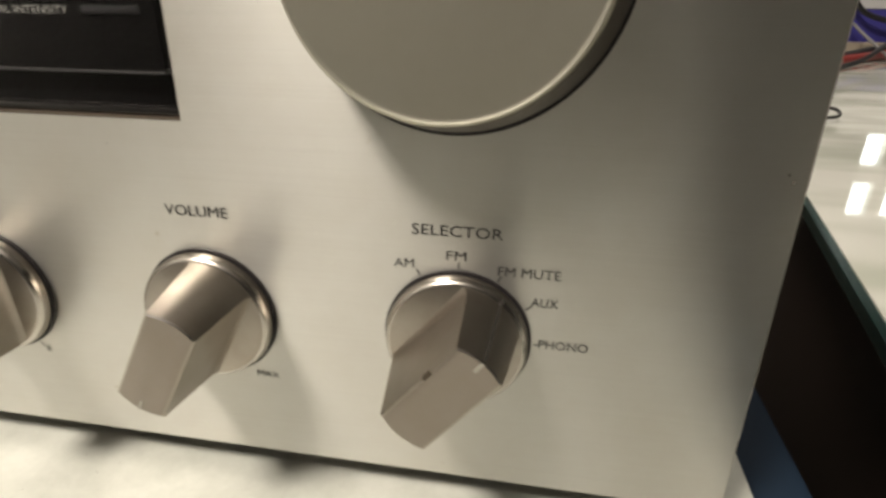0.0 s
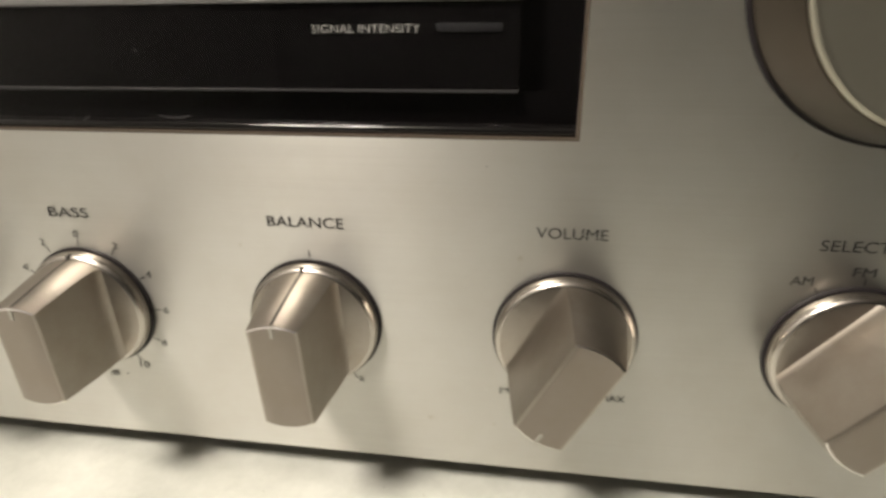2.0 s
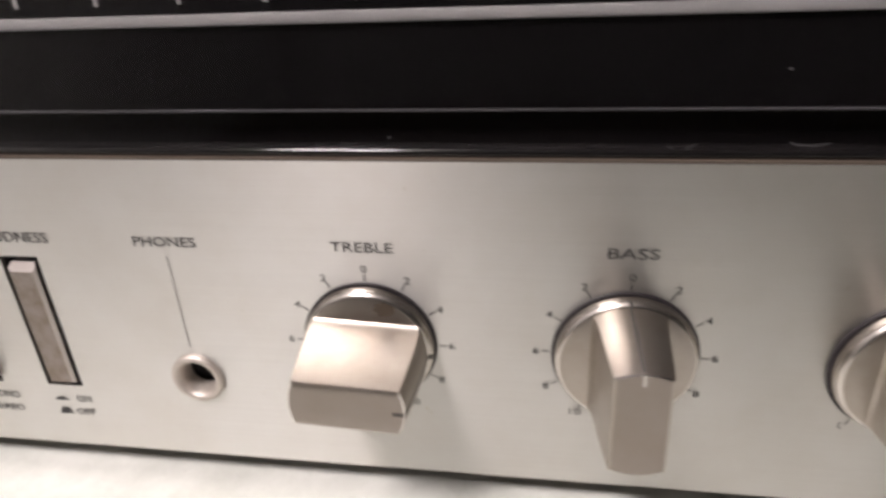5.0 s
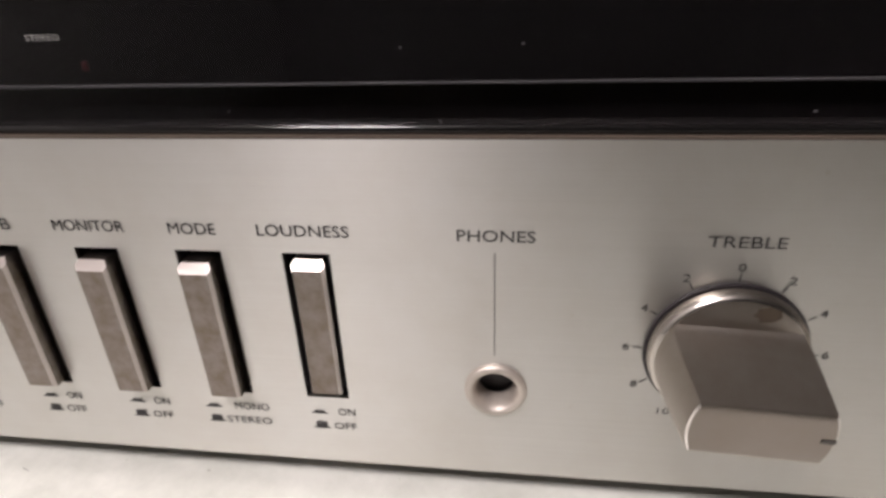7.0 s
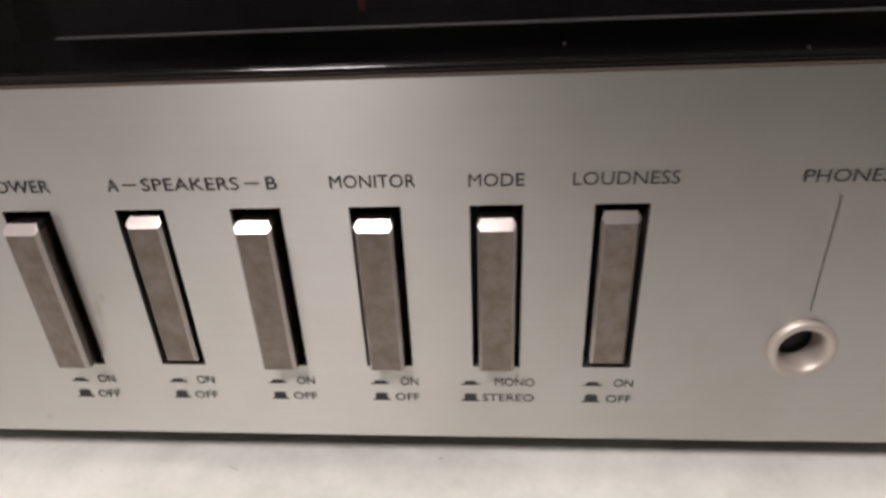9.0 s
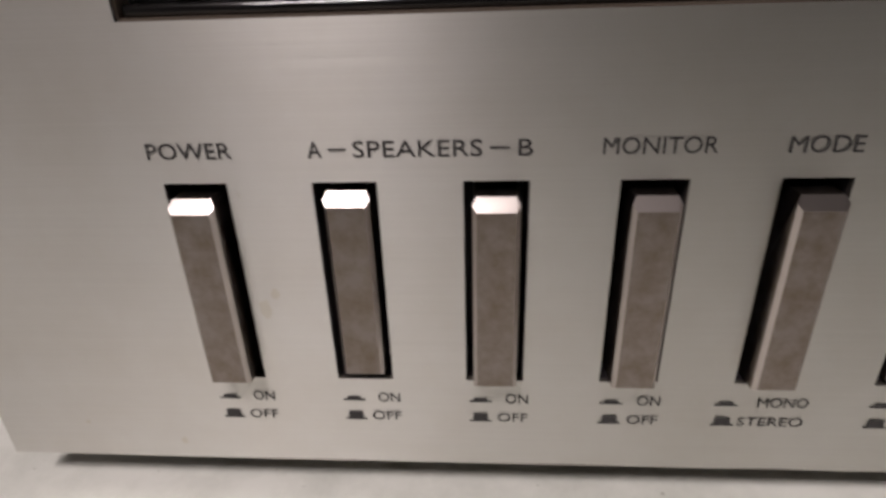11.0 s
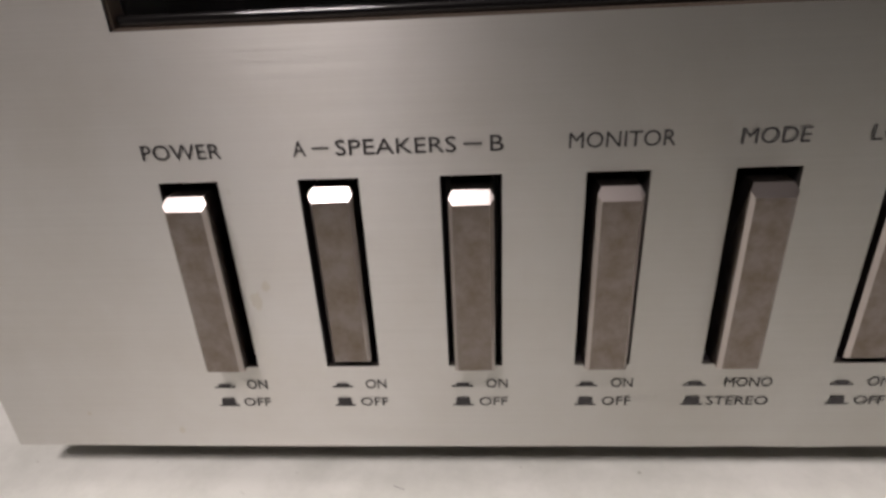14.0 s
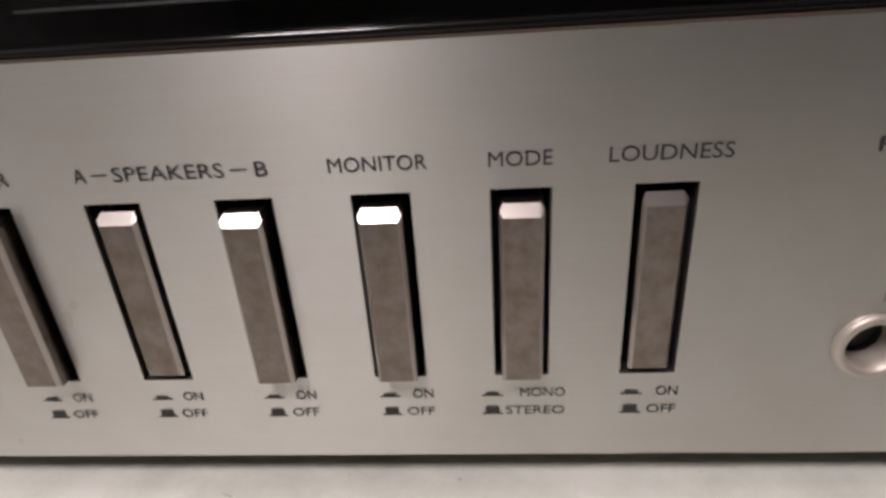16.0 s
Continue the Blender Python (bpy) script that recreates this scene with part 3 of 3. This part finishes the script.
# lettering on the panel
LY = -0.00012
for words, x0, x1, z0, z1 in (
        ("POWER", 0.0497, 0.0602, 0.0640, 0.0660), ("A", 0.0695, 0.0712, 0.0640, 0.0660), ("SPEAKERS", 0.0750, 0.0903, 0.0640, 0.0660), ("B", 0.0945, 0.0962, 0.0640, 0.0660),
        ("MONITOR", 0.1042, 0.1171, 0.0640, 0.0660), ("MODE", 0.1249, 0.1330, 0.0639, 0.0659), ("LOUDNESS", 0.1400, 0.1551, 0.0639, 0.0659),
        ("PHONES", 0.1721, 0.1840, 0.0638, 0.0657), ("TREBLE", 0.2086, 0.2195, 0.0638, 0.0656), ("BASS", 0.2547, 0.2627, 0.0639, 0.0658), ("BALANCE", 0.2971, 0.3108, 0.0639, 0.0658),
        ("VOLUME", 0.3432, 0.3546, 0.0638, 0.0657), ("SELECTOR", 0.3859, 0.4003, 0.0637, 0.0655),
        ("AM", 0.3829, 0.3862, 0.0578, 0.0593), ("FM", 0.3915, 0.3947, 0.0597, 0.0612), ("FM MUTE", 0.3998, 0.4096, 0.0576, 0.0592), ("AUX", 0.4053, 0.4096, 0.0526, 0.0542), ("PHONO", 0.4071, 0.4150, 0.0450, 0.0466),
        ("MAX", 0.3561, 0.3605, 0.0327, 0.0340), ("MIN", 0.3381, 0.3423, 0.0327, 0.0340), ("L", 0.2962, 0.2969, 0.0326, 0.0339), ("R", 0.3115, 0.3124, 0.0326, 0.0339)):
    lettering(words, x0, x1, z0, z1, LY, INK, panel)
for cx, on_word, off_word in zip(SLOTS, ("ON", "ON", "ON", "ON", "MONO", "ON"), ("OFF", "OFF", "OFF", "OFF", "STEREO", "OFF")):
    wide = off_word == "STEREO"
    dx = 0.0017 if wide else 0.0
    o = cx + 0.0003
    ix = o - 0.0023 - (0.0025 if wide else 0)
    right = o + 0.0045 + dx + (0.0001 if wide else 0)
    lettering(on_word, right - (0.0068 if wide else 0.0032), right, 0.0270, 0.0287, LY, INK, panel)
    lettering(off_word, right - (0.0090 if wide else 0.0043), right, 0.0236, 0.0252, LY, INK, panel)
    for z, h, wtop in ((0.0272, 0.0005, 0.0018), (0.0236, 0.0013, 0.0020)):
        bm = bmesh.new()
        for a, b, c, d, e2, f in ((-0.0016, 0.0016, z, z + 0.00028, -0.0016, 0.0016), (-wtop / 2 - 0.00012, wtop / 2 + 0.00012, z + 0.00028, z + 0.00028 + h, -wtop / 2, wtop / 2)):
            bm.faces.new([bm.verts.new(p) for p in ((ix + a, LY, c), (ix + b, LY, c), (ix + f, LY, d), (ix + e2, LY, d))])
        part("key_symbol", bm, INK, panel)


def flat_bar(p, q, w, mat=INK):
    p, q = Vector((p[0], LY, p[1])), Vector((q[0], LY, q[1]))
    s = (q - p).normalized().cross(Vector((0, 1, 0))) * w / 2
    bm = bmesh.new()
    bm.faces.new([bm.verts.new(v) for v in (p - s, q - s, q + s, p + s)])
    return part("scale_mark", bm, mat, panel)


flat_bar((0.0720, 0.0650), (0.0742, 0.0650), 0.00022)
flat_bar((0.0912, 0.0650), (0.0935, 0.0650), 0.00022)
flat_bar((0.1779, 0.0619), (0.1780, 0.0425), 0.00013)


def scale(cx, marks, r0=0.0127, r1=0.0140, r2=0.0150, h=0.00135):
    for angle, word in marks:
        s, c = math.sin(radians(angle)), math.cos(radians(angle))
        flat_bar((cx + r0 * s, KZ + r0 * c), (cx + r1 * s, KZ + r1 * c), 0.0002)
        if word:
            w = 0.00105 * len(word)
            lettering(word, cx + r2 * s - w / 2, cx + r2 * s + w / 2, KZ + r2 * c - h / 2, KZ + r2 * c + h / 2, LY, INK, panel)


NUMBERS = [(30 * i, str(abs(2 * i))) for i in range(-5, 6)]
scale(0.2141, NUMBERS)
scale(0.2590, NUMBERS)
scale(0.3041, [(0, ""), (-150, ""), (150, "")])
scale(0.3935, [(-30, ""), (0, ""), (30, ""), (60, ""), (90, "")], r1=0.0138)
for cx in (0.2141, 0.2590):
    lettering("dB", cx - 0.0008, cx + 0.0012, 0.0294, 0.0305, LY, INK, panel)
    flat_bar((cx + 0.0029, 0.0300), (cx + 0.0033, 0.0300), 0.0003)

# small stains and specks on the panel: x, z, radius, stretch
random.seed(7)
for sx, sz, r, tall, mat in STAINS:
    bm = bmesh.new()
    bm.faces.new([bm.verts.new((sx + rr * math.cos(q), -0.00008, sz + tall * rr * math.sin(q))) for q, rr in ((2 * math.pi * i / 12, r * random.uniform(0.7, 1.15)) for i in range(12))])
    part("stain", bm, mat, panel, "small stain on the aluminium")

# ---- things on the glass table ----
def lead(name, points, radius, mat, label, category="cable"):
    return cable(name, [(x, y, GZ + radius + z) for x, y, z in points], radius, mat, label, category)


lead("red_cable", [(0.70, 0.80, 0), (0.858, 0.9486, 0), (0.946, 1.06, 0), (1.04, 1.17, 0), (1.4, 1.45, 0)], 0.0075, RED, "red cable lying on the glass table")
lead("black_cable", [(0.70, 0.84, 0), (0.85, 0.985, 0), (0.94, 1.10, 0.004), (1.04, 1.20, 0.012), (1.4, 1.5, 0.01)], 0.006, BLACK_CABLE, "black cable beside the red one on the glass table")
lead("black_cable", [(0.70, 0.72, 0), (0.831, 0.88, 0), (0.879, 0.93, 0.004), (0.98, 1.08, 0.03), (1.13, 1.30, 0.06)], 0.004, BLACK_CABLE, "thin black cable curving up over the glass table")
lead("grey_cable", [(1.00, 1.28, 0.05), (0.99, 1.20, 0.03), (0.95, 1.02, 0.012), (0.88, 0.84, 0.0), (0.8354, 0.7545, 0), (0.80, 0.66, 0), (0.82, 0.55, 0)], 0.0028, GREY_CABLE, "thin grey cable lying on the glass table")
lead("wire_loop", [(0.572, 0.433, 0), (0.602, 0.433, 0.001), (0.622, 0.429, 0.003), (0.640, 0.436, 0.002), (0.644, 0.444, 0.006), (0.634, 0.447, 0.010), (0.618, 0.441, 0.006), (0.606, 0.435, 0.003)], 0.0014, BLACK_CABLE, "short looped dark wire end on the glass", "wire")
lead("black_cable", [(0.9814, 1.29, 0.15), (0.985, 1.285, 0.105), (1.0, 1.28, 0.075), (1.03, 1.275, 0.058), (1.085, 1.27, 0.047), (1.25, 1.26, 0.04)], 0.0055, BLACK_CABLE, "black cable hanging in front of the carton")
batten = tagged(part("wooden_batten", box(0.92, 1.6, 1.245, 1.30, GZ, GZ + 0.018, 0.002), TAN_BOARD), "narrow tan wooden batten on the glass table", "batten")
carton = tagged(new("carton"), "violet-blue carton with white printed top band", "box")
part("body", box(0.90, 1.35, 1.305, 1.42, GZ, GZ + 0.080, 0.003), PURPLE, carton)
part("label_band", box(0.90, 1.35, 1.302, 1.42, GZ + 0.0803, GZ + 0.17, 0.001), WHITE_CARD, carton, "white printed band")
for bx in (1.03, 1.075):
    part("print_bar", box(bx, bx + 0.03, 1.3005, 1.3018, GZ + 0.098, GZ + 0.102), INK, carton)

# ---- beside the receiver ----
unit = tagged(new("equipment_case"), "black equipment case on high feet beside the receiver", "equipment case")
part("body", box(-0.62, -0.035, 0.042, 0.40, 0.040, 0.16, 0.003), CASE, unit)
for fx in (-0.60, -0.075):
    for fy in (0.14, 0.37):
        part("foot", box(fx - 0.012, fx + 0.012, fy - 0.012, fy + 0.012, TABLE_Z, 0.040, 0.002), RUBBER, unit)

# scratches on the tabletop: start x, y, end x, y
for ax, ay, bx, by in ((-0.0311, 0.0327, -0.0274, 0.0278), (-0.0179, 0.0237, -0.0161, 0.0218), (-0.0284, 0.0206, -0.0258, 0.0156), (0.0780, -0.0022, 0.0800, -0.0030), (0.0292, -0.0073, 0.0300, -0.0077), (0.130, -0.018, 0.1318, -0.0176)):
    d = (Vector((bx, by, 0)) - Vector((ax, ay, 0))).normalized()
    side = Vector((-d.y, d.x, 0)) * 0.00009
    bm = bmesh.new()
    bm.faces.new([bm.verts.new(v) for v in (Vector((ax, ay, TABLE_Z + 0.0001)) - side, Vector((bx, by, TABLE_Z + 0.0001)) - side, Vector((bx, by, TABLE_Z + 0.0001)) + side, Vector((ax, ay, TABLE_Z + 0.0001)) + side)])
    part("scratch", bm, SCRATCH, table, "short dark scratch")
